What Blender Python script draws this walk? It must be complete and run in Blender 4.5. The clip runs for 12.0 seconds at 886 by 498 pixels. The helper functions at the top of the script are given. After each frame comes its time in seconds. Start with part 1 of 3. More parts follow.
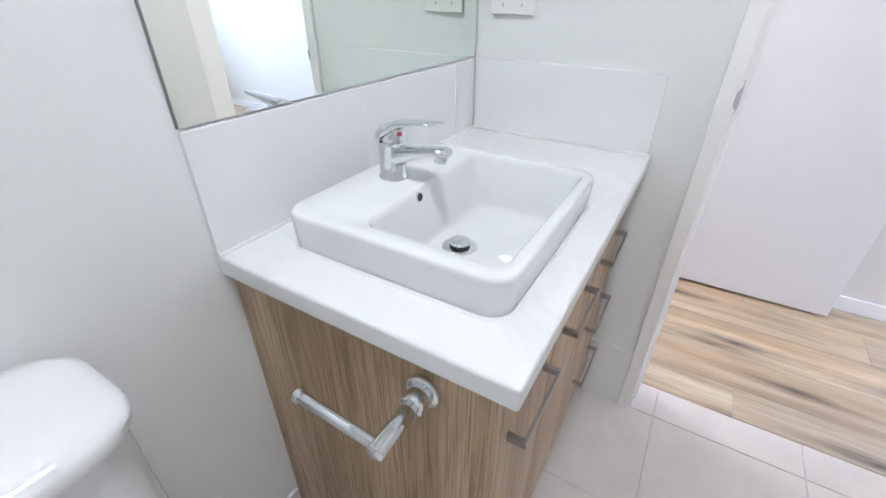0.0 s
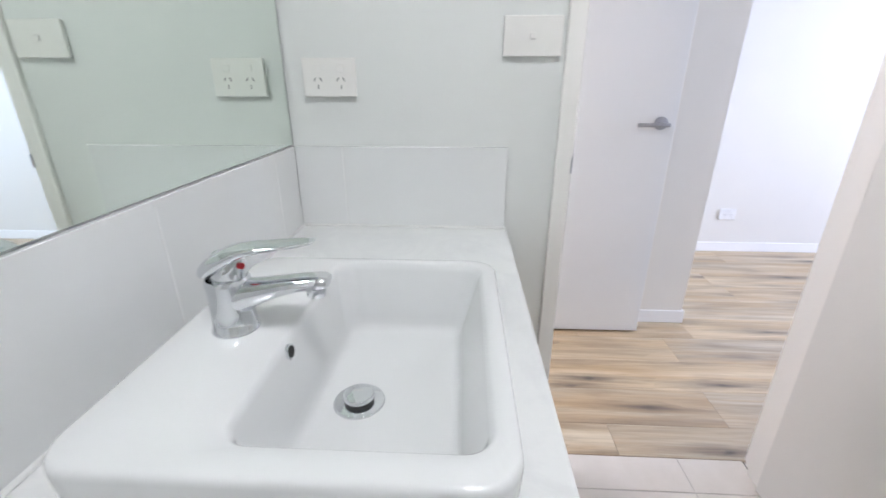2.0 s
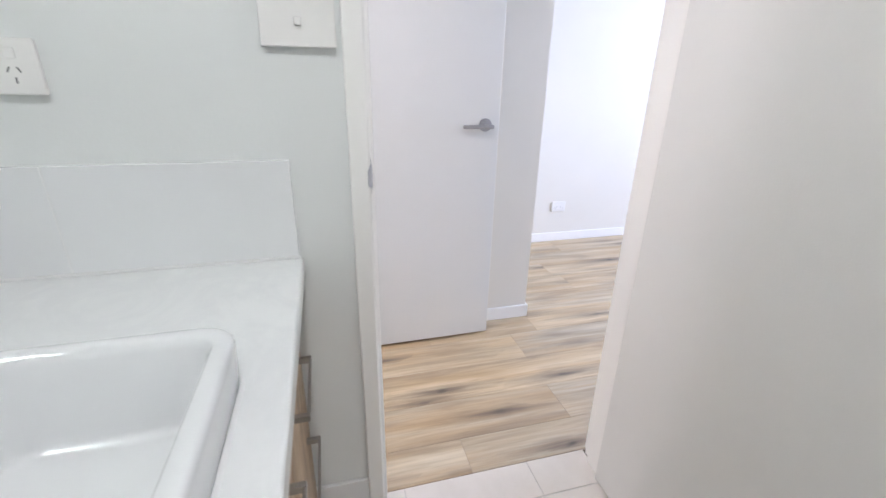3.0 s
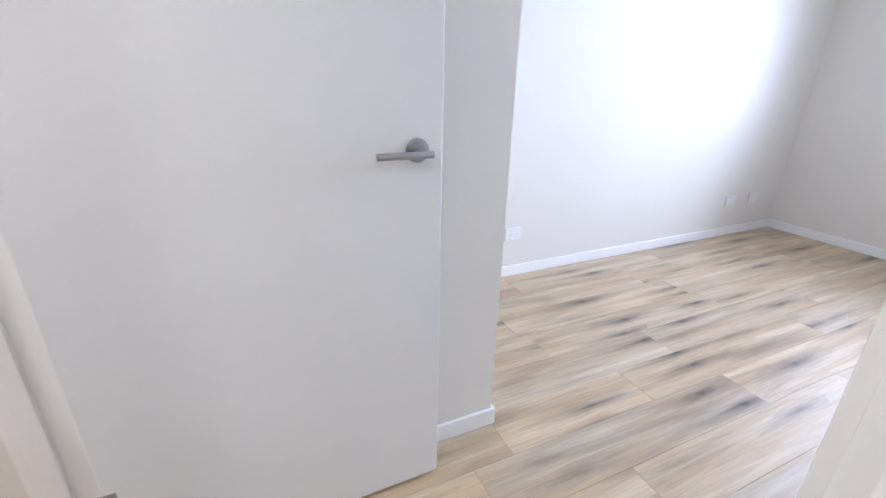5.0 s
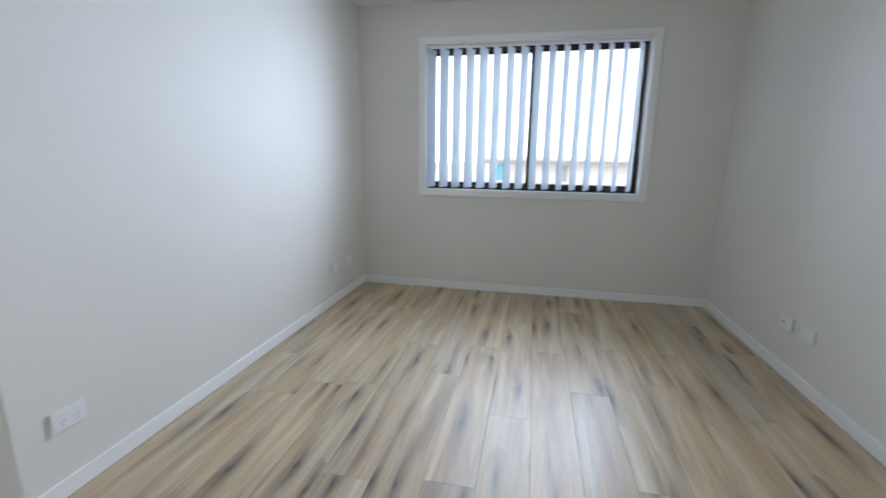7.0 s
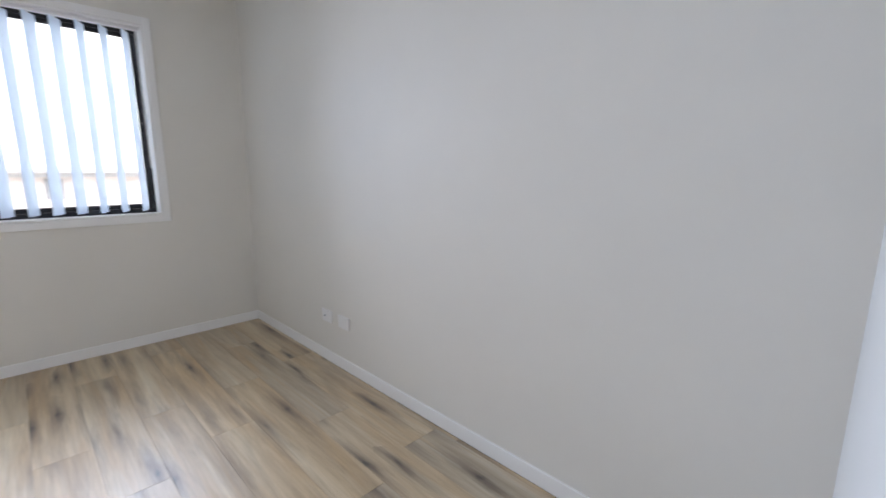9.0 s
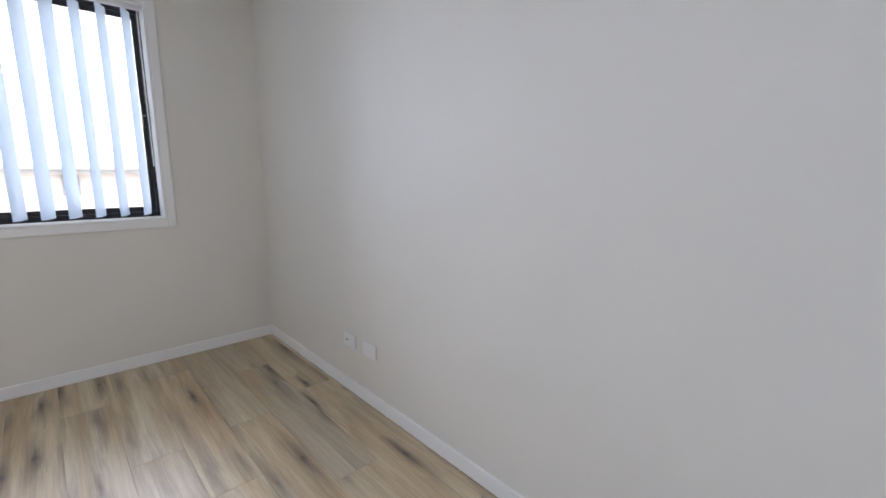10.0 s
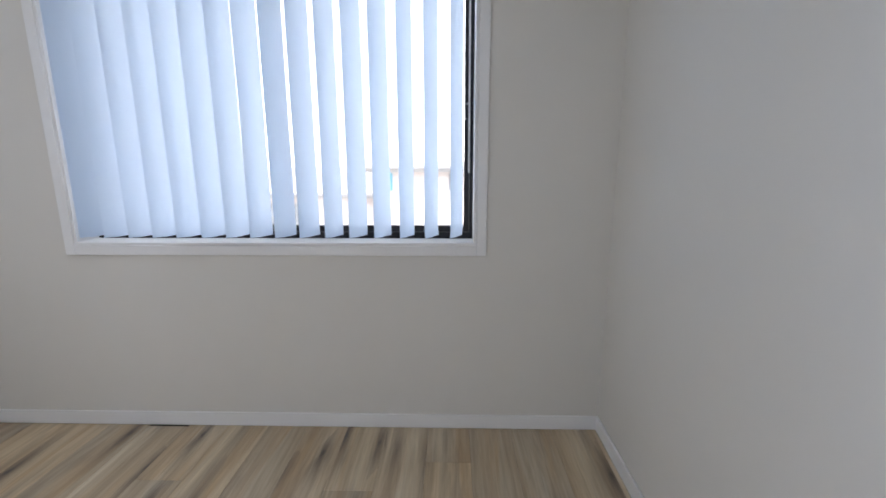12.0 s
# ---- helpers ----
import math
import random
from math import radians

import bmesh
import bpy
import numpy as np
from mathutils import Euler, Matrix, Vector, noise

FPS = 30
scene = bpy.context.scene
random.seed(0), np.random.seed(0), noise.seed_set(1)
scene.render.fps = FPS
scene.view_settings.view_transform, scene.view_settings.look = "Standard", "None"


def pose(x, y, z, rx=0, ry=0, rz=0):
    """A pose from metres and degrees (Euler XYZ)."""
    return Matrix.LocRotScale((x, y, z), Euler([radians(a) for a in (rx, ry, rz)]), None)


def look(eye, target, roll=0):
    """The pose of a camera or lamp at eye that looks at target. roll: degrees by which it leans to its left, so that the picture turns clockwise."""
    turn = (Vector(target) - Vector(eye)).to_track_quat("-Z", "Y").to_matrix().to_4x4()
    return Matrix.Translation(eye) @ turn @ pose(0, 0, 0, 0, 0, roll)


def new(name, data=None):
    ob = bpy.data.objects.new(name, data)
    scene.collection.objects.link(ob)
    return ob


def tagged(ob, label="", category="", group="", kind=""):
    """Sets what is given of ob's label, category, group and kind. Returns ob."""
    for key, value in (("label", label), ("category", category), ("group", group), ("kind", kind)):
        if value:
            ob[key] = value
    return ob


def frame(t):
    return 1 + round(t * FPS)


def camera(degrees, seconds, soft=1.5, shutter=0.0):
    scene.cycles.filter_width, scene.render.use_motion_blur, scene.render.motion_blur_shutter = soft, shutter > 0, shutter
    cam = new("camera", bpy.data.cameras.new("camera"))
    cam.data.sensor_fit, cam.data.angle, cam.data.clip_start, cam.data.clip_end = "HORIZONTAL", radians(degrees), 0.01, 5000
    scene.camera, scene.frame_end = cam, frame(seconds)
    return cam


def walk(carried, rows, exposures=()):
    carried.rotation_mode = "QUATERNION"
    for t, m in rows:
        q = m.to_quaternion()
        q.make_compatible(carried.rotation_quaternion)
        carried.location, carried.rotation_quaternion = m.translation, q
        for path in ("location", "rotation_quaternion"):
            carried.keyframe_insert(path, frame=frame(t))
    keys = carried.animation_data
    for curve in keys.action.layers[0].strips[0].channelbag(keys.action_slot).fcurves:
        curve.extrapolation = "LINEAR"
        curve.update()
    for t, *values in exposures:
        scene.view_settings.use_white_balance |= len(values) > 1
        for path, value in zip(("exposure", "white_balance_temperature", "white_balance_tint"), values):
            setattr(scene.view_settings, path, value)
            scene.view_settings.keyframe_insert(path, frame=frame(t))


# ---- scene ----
cam = camera(92.1, 12.0, shutter=0.25)
PATH = [
    (0, (0.586, -1.151, 1.211), (-0.285, 0.315, 0.166), 0.4),
    (0.5, (0.536, -1.112, 1.205), (-0.253, 0.495, 0.314), -0.8),
    (1, (0.452, -1.073, 1.2), (-0.219, 0.642, 0.42), -0.3),
    (1.5, (0.405, -1.035, 1.19), (-0.032, 0.771, 0.45), -0.4),
    (2, (0.399, -0.99, 1.187), (0.307, 0.868, 0.454), -0.0),
    (2.5, (0.45, -0.931, 1.185), (0.784, 0.902, 0.457), 0.7),
    (3, (0.561, -0.832, 1.183), (1.06, 0.963, 0.457), 1.1),
    (3.2, (0.603, -0.802, 1.176), (1.072, 1.005, 0.457), 0.8),
    (4.8, (0.844, -0.075, 1.165), (1.533, 1.647, 0.418), 1.3),
    (5, (0.861, -0.003, 1.172), (1.646, 1.681, 0.432), 1.2),
    (5.5, (0.951, 0.202, 1.193), (2.006, 1.726, 0.442), 1.4),
    (6, (1.105, 0.327, 1.211), (2.439, 1.629, 0.485), -0.0),
    (6.5, (1.212, 0.422, 1.195), (2.856, 1.401, 0.612), 0.4),
    (7, (1.262, 0.528, 1.196), (3.177, 0.924, 0.777), 0.8),
    (7.2, (1.273, 0.541, 1.196), (3.233, 0.703, 0.831), 0.3),
    (8.8, (1.496, 0.47, 1.208), (2.988, -0.818, 0.867), 0.8),
    (9, (1.549, 0.387, 1.219), (2.94, -1.003, 0.856), 0.2),
    (9.1, (1.578, 0.364, 1.223), (2.926, -1.067, 0.857), 0.2),
    (9.5, (1.695, 0.315, 1.244), (3.016, -1.14, 0.871), 0.5),
    (10, (1.947, 0.214, 1.234), (3.382, -1.129, 0.865), 0.7),
    (10.5, (2.218, 0.11, 1.236), (3.795, -1.062, 0.862), 0.8),
    (11, (2.519, -0.049, 1.245), (4.331, -0.806, 0.866), 0.4),
    (11.5, (2.84, -0.14, 1.234), (4.774, -0.477, 0.853), 0.3),
    (12, (3.161, -0.231, 1.271), (5.121, -0.186, 0.875), -0.1),
]

# ---- light ----
EXPO = [(0.0, 3.25, 6200, 21), (1.0, 3.0, 6250, 20), (2.5, 3.05, 6450, 19), (4.8, 2.95, 6350, 18), (5.5, 2.55, 6400, 17), (6.0, 2.1, 6550, 14), (6.5, 1.95, 6450, 9), (7.2, 2.1, 6650, 8), (9.0, 2.45, 6850, 14), (9.5, 2.7, 6900, 15), (10.5, 2.0, 6800, 15), (11.0, 1.9, 6750, 13), (11.5, 1.95, 6700, 14), (12.0, 2.35, 6700, 14)]
walk(cam, [(t, look(eye, target, roll)) for t, eye, target, roll in PATH], EXPO)

world = bpy.data.worlds.new("sky")
scene.world = world
world.use_nodes = True
wn = world.node_tree.nodes
sky = wn.new("ShaderNodeTexSky")
sky.sky_type = "NISHITA"
sky.sun_disc = False
sky.sun_elevation = radians(48)
sky.sun_rotation = radians(250)
sky.air_density, sky.dust_density = 1.0, 1.0
wn["Background"].inputs["Strength"].default_value = 0.15
# thin bright cloud over the clear sky
veil = wn.new("ShaderNodeMix")
veil.data_type = "RGBA"
veil.inputs[0].default_value = 0.7
veil.inputs[7].default_value = (4.6, 4.6, 4.8, 1)
world.node_tree.links.new(sky.outputs[0], veil.inputs[6])
world.node_tree.links.new(veil.outputs[2], wn["Background"].inputs["Color"])

sun = new("sun", bpy.data.lights.new("sun", "SUN"))
sun.data.energy, sun.data.angle, sun.data.color = 0.6, radians(10), (1.0, 0.95, 0.88)
sun.matrix_world = look((-6, 8, 12), (0, 0, 0))

LAMP_POWER = 19.5
# sky light entering at the window: panels that lean as the blind's vanes do and face
# down as the sky does, the soft light that the vanes scatter, and the light between glass and blind
def window_lamp(x, y, z, high, wide, power, colour, spread=180, lean=0, down=0):
    lamp = new("window_daylight", bpy.data.lights.new("window_daylight", "AREA"))
    lamp.data.shape, lamp.data.size, lamp.data.size_y = "RECTANGLE", high, wide
    lamp.data.energy, lamp.data.color, lamp.data.spread = power, colour, radians(spread)
    lamp.matrix_world = pose(x, y, z, 0, 90 - down, 0) @ pose(0, 0, 0, lean, 0, 0)


for y, power in ((1.20, 1.0), (0.58, 1.7), (-0.04, 2.3)):
    for z, share in ((1.225, 0.45), (1.82, 0.65)):
        window_lamp(4.89, y, z, 0.58, 0.58, power * share * 1.3, (0.58, 0.72, 1.0), 117, 17, 9)
window_lamp(4.86, 0.75, 1.523, 1.10, 0.60, 1.1, (0.74, 0.83, 1.0), 180, 25, 6)
window_lamp(5.157, 0.579, 1.523, 1.19, 1.78, 0.50, (0.82, 0.88, 1.0))


# ---- materials ----
def material(name, rough=0.5, metal=0.0, coat=0.0):
    m = bpy.data.materials.new(name)
    m.use_nodes = True
    b = m.node_tree.nodes["Principled BSDF"]
    b.inputs["Roughness"].default_value = rough
    b.inputs["Metallic"].default_value = metal
    b.inputs["Coat Weight"].default_value = coat
    return m, m.node_tree.nodes, m.node_tree.links, b


def ramp(nodes, stops):
    r = nodes.new("ShaderNodeValToRGB")
    while len(r.color_ramp.elements) < len(stops):
        r.color_ramp.elements.new(0.5)
    for e, (p, c) in zip(r.color_ramp.elements, stops):
        e.position = p
        e.color = (*c, 1) if len(c) == 3 else c
    return r


def mixrgb(nodes, links, fac, a, b, kind="MIX"):
    n = nodes.new("ShaderNodeMix")
    n.data_type, n.blend_type = "RGBA", kind
    for sock, v in ((n.inputs[0], fac), (n.inputs[6], a), (n.inputs[7], b)):
        if hasattr(v, "is_output"):
            links.new(v, sock)
        elif isinstance(v, (int, float)):
            sock.default_value = v
        else:
            sock.default_value = (*v, 1)
    return n.outputs[2]


def noise_tex(nodes, links, vec, scale, detail=4, rough=0.55, dist=0.0):
    n = nodes.new("ShaderNodeTexNoise")
    n.inputs["Scale"].default_value = scale
    n.inputs["Detail"].default_value = detail
    n.inputs["Roughness"].default_value = rough
    n.inputs["Distortion"].default_value = dist
    links.new(vec, n.inputs["Vector"])
    return n.outputs["Fac"]


def mapped(nodes, links, vec, scale):
    m = nodes.new("ShaderNodeMapping")
    m.inputs["Scale"].default_value = scale
    links.new(vec, m.inputs["Vector"])
    return m.outputs["Vector"]


def bump(nodes, links, height, strength, dist, bsdf):
    b = nodes.new("ShaderNodeBump")
    b.inputs["Strength"].default_value = strength
    b.inputs["Distance"].default_value = dist
    links.new(height, b.inputs["Height"])
    links.new(b.outputs[0], bsdf.inputs["Normal"])


def paint(name, colour, rough, grain=90.0, relief=0.12, spread=0.03):
    """Rolled or sprayed paint: a broad, faint unevenness and a fine orange-peel relief."""
    m, n, l, b = material(name, rough)
    vec = n.new("ShaderNodeTexCoord").outputs["Object"]
    big = noise_tex(n, l, vec, 1.6, 3)
    dark = tuple(c * (1 - spread) for c in colour)
    light = tuple(min(1, c * (1 + spread * 0.6)) for c in colour)
    r = ramp(n, [(0.3, dark), (0.7, light)])
    l.new(big, r.inputs[0])
    l.new(r.outputs[0], b.inputs["Base Color"])
    bump(n, l, noise_tex(n, l, vec, grain, 3), relief, 0.002, b)
    return m


def plain(name, colour, rough=0.4, metal=0.0, coat=0.0, spread=0.05, scale=30):
    m, n, l, b = material(name, rough, metal, coat)
    vec = n.new("ShaderNodeTexCoord").outputs["Object"]
    r = ramp(n, [(0.3, tuple(c * (1 - spread) for c in colour)), (0.7, colour)])
    l.new(noise_tex(n, l, vec, scale, 4), r.inputs[0])
    l.new(r.outputs[0], b.inputs["Base Color"])
    return m


def wood_floor():
    m, n, l, b = material("oak_plank", 0.34)
    obj = n.new("ShaderNodeTexCoord").outputs["Object"]
    info = n.new("ShaderNodeObjectInfo")
    shift = n.new("ShaderNodeCombineXYZ")
    for i, k in enumerate((37.0, 11.0, 5.0)):
        q = n.new("ShaderNodeMath")
        q.operation = "MULTIPLY"
        q.inputs[1].default_value = k
        l.new(info.outputs["Random"], q.inputs[0])
        l.new(q.outputs[0], shift.inputs[i])
    add = n.new("ShaderNodeVectorMath")
    add.operation = "ADD"
    l.new(obj, add.inputs[0])
    l.new(shift.outputs[0], add.inputs[1])
    vec = add.outputs[0]
    # broad pale tone along the board
    tone = noise_tex(n, l, mapped(n, l, vec, (0.45, 9.0, 1)), 1.6, 4, 0.55, 0.3)
    r1 = ramp(n, [(0.30, (0.47, 0.360, 0.230)), (0.46, (0.59, 0.48, 0.33)), (0.58, (0.67, 0.575, 0.42)), (0.70, (0.74, 0.66, 0.51))])
    l.new(tone, r1.inputs[0])
    # plank to plank tint
    r2 = ramp(n, [(0.0, (0.80, 0.80, 0.81)), (0.25, (1.02, 0.96, 0.86)), (0.5, (0.88, 0.87, 0.87)), (0.75, (1.04, 0.95, 0.82)), (1.0, (1.03, 1.02, 1.0))])
    l.new(info.outputs["Random"], r2.inputs[0])
    col = mixrgb(n, l, 1.0, r1.outputs[0], r2.outputs[0], "MULTIPLY")
    # warm brown figure
    warm = noise_tex(n, l, mapped(n, l, vec, (0.8, 8.0, 1)), 1.7, 3, 0.5, 0.6)
    r3 = ramp(n, [(0.46, (0, 0, 0)), (0.72, (0.7, 0.7, 0.7))])
    l.new(warm, r3.inputs[0])
    col = mixrgb(n, l, r3.outputs[0], col, (0.54, 0.355, 0.175))
    # smoky grey-brown bands
    smoke = noise_tex(n, l, mapped(n, l, vec, (0.55, 3.6, 1)), 2.3, 3, 0.5, 0.9)
    r7 = ramp(n, [(0.50, (0, 0, 0)), (0.72, (0.45, 0.45, 0.45))])
    l.new(smoke, r7.inputs[0])
    col = mixrgb(n, l, r7.outputs[0], col, (0.215, 0.150, 0.100))
    # fine grain
    grain = noise_tex(n, l, mapped(n, l, vec, (1.6, 30.0, 1)), 3.0, 5, 0.6, 0.6)
    r4 = ramp(n, [(0.32, (0.74, 0.71, 0.67)), (0.60, (1.0, 1.0, 1.0))])
    l.new(grain, r4.inputs[0])
    col = mixrgb(n, l, 0.7, col, r4.outputs[0], "MULTIPLY")
    # knots: a small dark eye in a long smoky halo that frays along the grain
    wob = n.new("ShaderNodeTexNoise")
    wob.inputs["Scale"].default_value = 14
    wob.inputs["Detail"].default_value = 4
    l.new(mapped(n, l, vec, (0.5, 1.6, 1)), wob.inputs["Vector"])
    wv = n.new("ShaderNodeVectorMath")
    wv.operation = "MULTIPLY_ADD"
    wv.inputs[1].default_value = (0.10, 0.030, 0)
    l.new(wob.outputs["Color"], wv.inputs[0])
    l.new(vec, wv.inputs[2])
    cells = mapped(n, l, wv.outputs[0], (1.7, 8.0, 1))
    vor = n.new("ShaderNodeTexVoronoi")
    vor.voronoi_dimensions = "2D"
    vor.inputs["Scale"].default_value = 1.0
    vor.inputs["Randomness"].default_value = 0.9
    l.new(cells, vor.inputs["Vector"])
    away = n.new("ShaderNodeVectorMath")
    away.operation = "SUBTRACT"
    l.new(cells, away.inputs[0])
    l.new(vor.outputs["Position"], away.inputs[1])
    gate = n.new("ShaderNodeSeparateColor")
    l.new(vor.outputs["Color"], gate.inputs[0])
    for size, stops, tint, channel, low in (
            ((0.36, 0.042), [(0.05, (0.80, 0.80, 0.80)), (0.45, (0.42, 0.42, 0.42)), (1.0, (0, 0, 0))], (0.165, 0.115, 0.078), 0, (0.12, 0.75)),
            ((0.13, 0.022), [(0.1, (0.7, 0.7, 0.7)), (1.0, (0, 0, 0))], (0.085, 0.062, 0.048), 0, (0.40, 0.85)),
            ((0.030, 0.014), [(0.2, (0.8, 0.8, 0.8)), (1.0, (0, 0, 0))], (0.050, 0.038, 0.030), 0, (0.55, 0.85))):
        flat = n.new("ShaderNodeVectorMath")
        flat.operation = "MULTIPLY"
        flat.inputs[1].default_value = (1 / 1.7 / size[0], 1 / 8.0 / size[1], 0)
        l.new(away.outputs[0], flat.inputs[0])
        far = n.new("ShaderNodeVectorMath")
        far.operation = "LENGTH"
        l.new(flat.outputs[0], far.inputs[0])
        fray = n.new("ShaderNodeMath")
        fray.operation = "MULTIPLY_ADD"
        fray.inputs[1].default_value = 0.7
        l.new(grain, fray.inputs[0])
        l.new(far.outputs["Value"], fray.inputs[2])
        frayed = n.new("ShaderNodeMath")
        frayed.operation = "SUBTRACT"
        frayed.inputs[1].default_value = 0.35
        l.new(fray.outputs[0], frayed.inputs[0])
        r5 = ramp(n, stops)
        l.new(frayed.outputs[0], r5.inputs[0])
        r6 = ramp(n, [(low[0], (0, 0, 0)), (low[1], (1, 1, 1))])
        l.new(gate.outputs[channel], r6.inputs[0])
        knot = n.new("ShaderNodeMath")
        knot.operation = "MULTIPLY"
        l.new(r5.outputs[0], knot.inputs[0])
        l.new(r6.outputs[0], knot.inputs[1])
        col = mixrgb(n, l, knot.outputs[0], col, tint)
    l.new(col, b.inputs["Base Color"])
    rr = ramp(n, [(0.3, (0.38, 0.38, 0.38)), (0.7, (0.48, 0.48, 0.48))])
    l.new(grain, rr.inputs[0])
    l.new(rr.outputs[0], b.inputs["Roughness"])
    b.inputs["Specular IOR Level"].default_value = 1.0
    bump(n, l, grain, 0.06, 0.002, b)
    return m


def wood_laminate():
    """Vertical-grained oak laminate of the vanity."""
    m, n, l, b = material("oak_laminate", 0.45)
    vec = n.new("ShaderNodeTexCoord").outputs["Object"]
    band = noise_tex(n, l, mapped(n, l, vec, (9.0, 9.0, 0.25)), 2.0, 3, 0.5)
    r1 = ramp(n, [(0.3, (0.42, 0.285, 0.170)), (0.5, (0.55, 0.39, 0.245)), (0.7, (0.66, 0.49, 0.325))])
    l.new(band, r1.inputs[0])
    grain = noise_tex(n, l, mapped(n, l, vec, (150.0, 150.0, 3.0)), 2.0, 5, 0.65, 0.2)
    r2 = ramp(n, [(0.38, (0.50, 0.45, 0.40)), (0.56, (1, 1, 1))])
    l.new(grain, r2.inputs[0])
    l.new(mixrgb(n, l, 0.9, r1.outputs[0], r2.outputs[0], "MULTIPLY"), b.inputs["Base Color"])
    bump(n, l, grain, 0.12, 0.001, b)
    return m


def stone_top():
    m, n, l, b = material("pale_marble_laminate", 0.3)
    vec = n.new("ShaderNodeTexCoord").outputs["Object"]
    v = noise_tex(n, l, vec, 5.0, 7, 0.65, 1.1)
    r = ramp(n, [(0.36, (0.80, 0.81, 0.80)), (0.45, (0.765, 0.775, 0.77)), (0.56, (0.81, 0.82, 0.81))])
    l.new(v, r.inputs[0])
    l.new(r.outputs[0], b.inputs["Base Color"])
    return m


def brushed(name, colour, rough):
    m, n, l, b = material(name, rough, 1.0)
    vec = n.new("ShaderNodeTexCoord").outputs["Object"]
    g = noise_tex(n, l, mapped(n, l, vec, (40.0, 400.0, 400.0)), 2.0, 3)
    r = ramp(n, [(0.3, tuple(c * 0.8 for c in colour)), (0.7, colour)])
    l.new(g, r.inputs[0])
    l.new(r.outputs[0], b.inputs["Base Color"])
    return m


def floor_tile():
    m, n, l, b = material("beige_porcelain", 0.38)
    obj = n.new("ShaderNodeTexCoord").outputs["Object"]
    info = n.new("ShaderNodeObjectInfo")
    add = n.new("ShaderNodeVectorMath")
    add.operation = "ADD"
    l.new(obj, add.inputs[0])
    l.new(info.outputs["Location"], add.inputs[1])
    v = noise_tex(n, l, add.outputs[0], 9.0, 6, 0.6)
    r = ramp(n, [(0.3, (0.66, 0.62, 0.57)), (0.7, (0.73, 0.69, 0.645))])
    l.new(v, r.inputs[0])
    l.new(r.outputs[0], b.inputs["Base Color"])
    return m


def blind_fabric():
    m, n, l, b = material("blind_fabric", 0.75)
    vec = n.new("ShaderNodeTexCoord").outputs["Object"]
    w = noise_tex(n, l, mapped(n, l, vec, (300, 300, 900)), 1.0, 2)
    r = ramp(n, [(0.3, (0.80, 0.82, 0.84)), (0.7, (0.87, 0.88, 0.89))])
    l.new(w, r.inputs[0])
    l.new(r.outputs[0], b.inputs["Base Color"])
    tr = n.new("ShaderNodeBsdfTranslucent")
    tr.inputs["Color"].default_value = (0.84, 0.92, 1.0, 1)
    mx = n.new("ShaderNodeMixShader")
    mx.inputs[0].default_value = 0.9
    l.new(b.outputs[0], mx.inputs[1])
    l.new(tr.outputs[0], mx.inputs[2])
    l.new(mx.outputs[0], n["Material Output"].inputs["Surface"])
    return m


def glass_mat():
    m, n, l, b = material("window_glass", 0.0)
    b.inputs["Base Color"].default_value = (0.97, 0.99, 0.98, 1)
    b.inputs["Transmission Weight"].default_value = 1.0
    b.inputs["IOR"].default_value = 1.45
    return m


def emitter(name, colour, strength):
    m = bpy.data.materials.new(name)
    m.use_nodes = True
    b = m.node_tree.nodes["Principled BSDF"]
    b.inputs["Emission Color"].default_value = (*colour, 1)
    b.inputs["Emission Strength"].default_value = strength
    return m


WALL = paint("wall_paint", (0.80, 0.765, 0.695), 0.6, 140, 0.10, 0.02)
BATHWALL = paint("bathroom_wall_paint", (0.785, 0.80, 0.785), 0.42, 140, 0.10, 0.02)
CEIL = paint("ceiling_paint", (0.82, 0.82, 0.81), 0.8, 120, 0.10, 0.02)
GLOSS = paint("satin_white_paint", (0.92, 0.905, 0.875), 0.42, 60, 0.05, 0.015)
DOOR = paint("door_paint", (0.78, 0.775, 0.75), 0.45, 220, 0.10, 0.02)
TILEW = plain("white_wall_tile", (0.82, 0.83, 0.83), 0.16, 0, 0.2, 0.02, 6)
GROUT = plain("pale_grout", (0.62, 0.60, 0.57), 0.85, 0, 0, 0.12, 60)
TILEF = floor_tile()
CERAMIC = plain("glazed_ceramic", (0.75, 0.76, 0.76), 0.07, 0, 0.4, 0.01, 4)
STONE = stone_top()
LAMINATE = wood_laminate()
PLANK = wood_floor()
CHROME = plain("polished_chrome", (0.74, 0.76, 0.78), 0.04, 1.0, 0, 0.04, 20)
NICKEL = brushed("brushed_nickel", (0.50, 0.48, 0.46), 0.30)
STEEL = brushed("satin_steel", (0.46, 0.46, 0.48), 0.32)
PLASTIC = plain("white_plastic", (0.87, 0.855, 0.83), 0.28, 0, 0, 0.02, 40)
# near-black colour that paints the shade inside small holes
HOLE_SHADE = plain("dark_hole_shade", (0.02, 0.02, 0.02), 0.7)
# grey that paints the shade in the socket openings
SLOT_SHADE = plain("grey_slot_shade", (0.16, 0.16, 0.16), 0.7)
ALU = plain("black_aluminium", (0.022, 0.022, 0.026), 0.35, 0.3, 0, 0.2, 50)
RUBBER = plain("black_rubber", (0.015, 0.015, 0.015), 0.5)
RED = plain("red_enamel", (0.45, 0.01, 0.02), 0.3)
SILVER = plain("mirror_silver", (0.82, 0.89, 0.835), 0.01, 1.0, 0, 0.0, 3)
EDGE = plain("mirror_edge", (0.22, 0.24, 0.24), 0.3, 0.5)
SUBFLOOR = plain("dark_underlay", (0.10, 0.08, 0.06), 0.9)
SILICONE = plain("white_silicone", (0.82, 0.82, 0.81), 0.35)
FABRIC = blind_fabric()
GLASS = glass_mat()
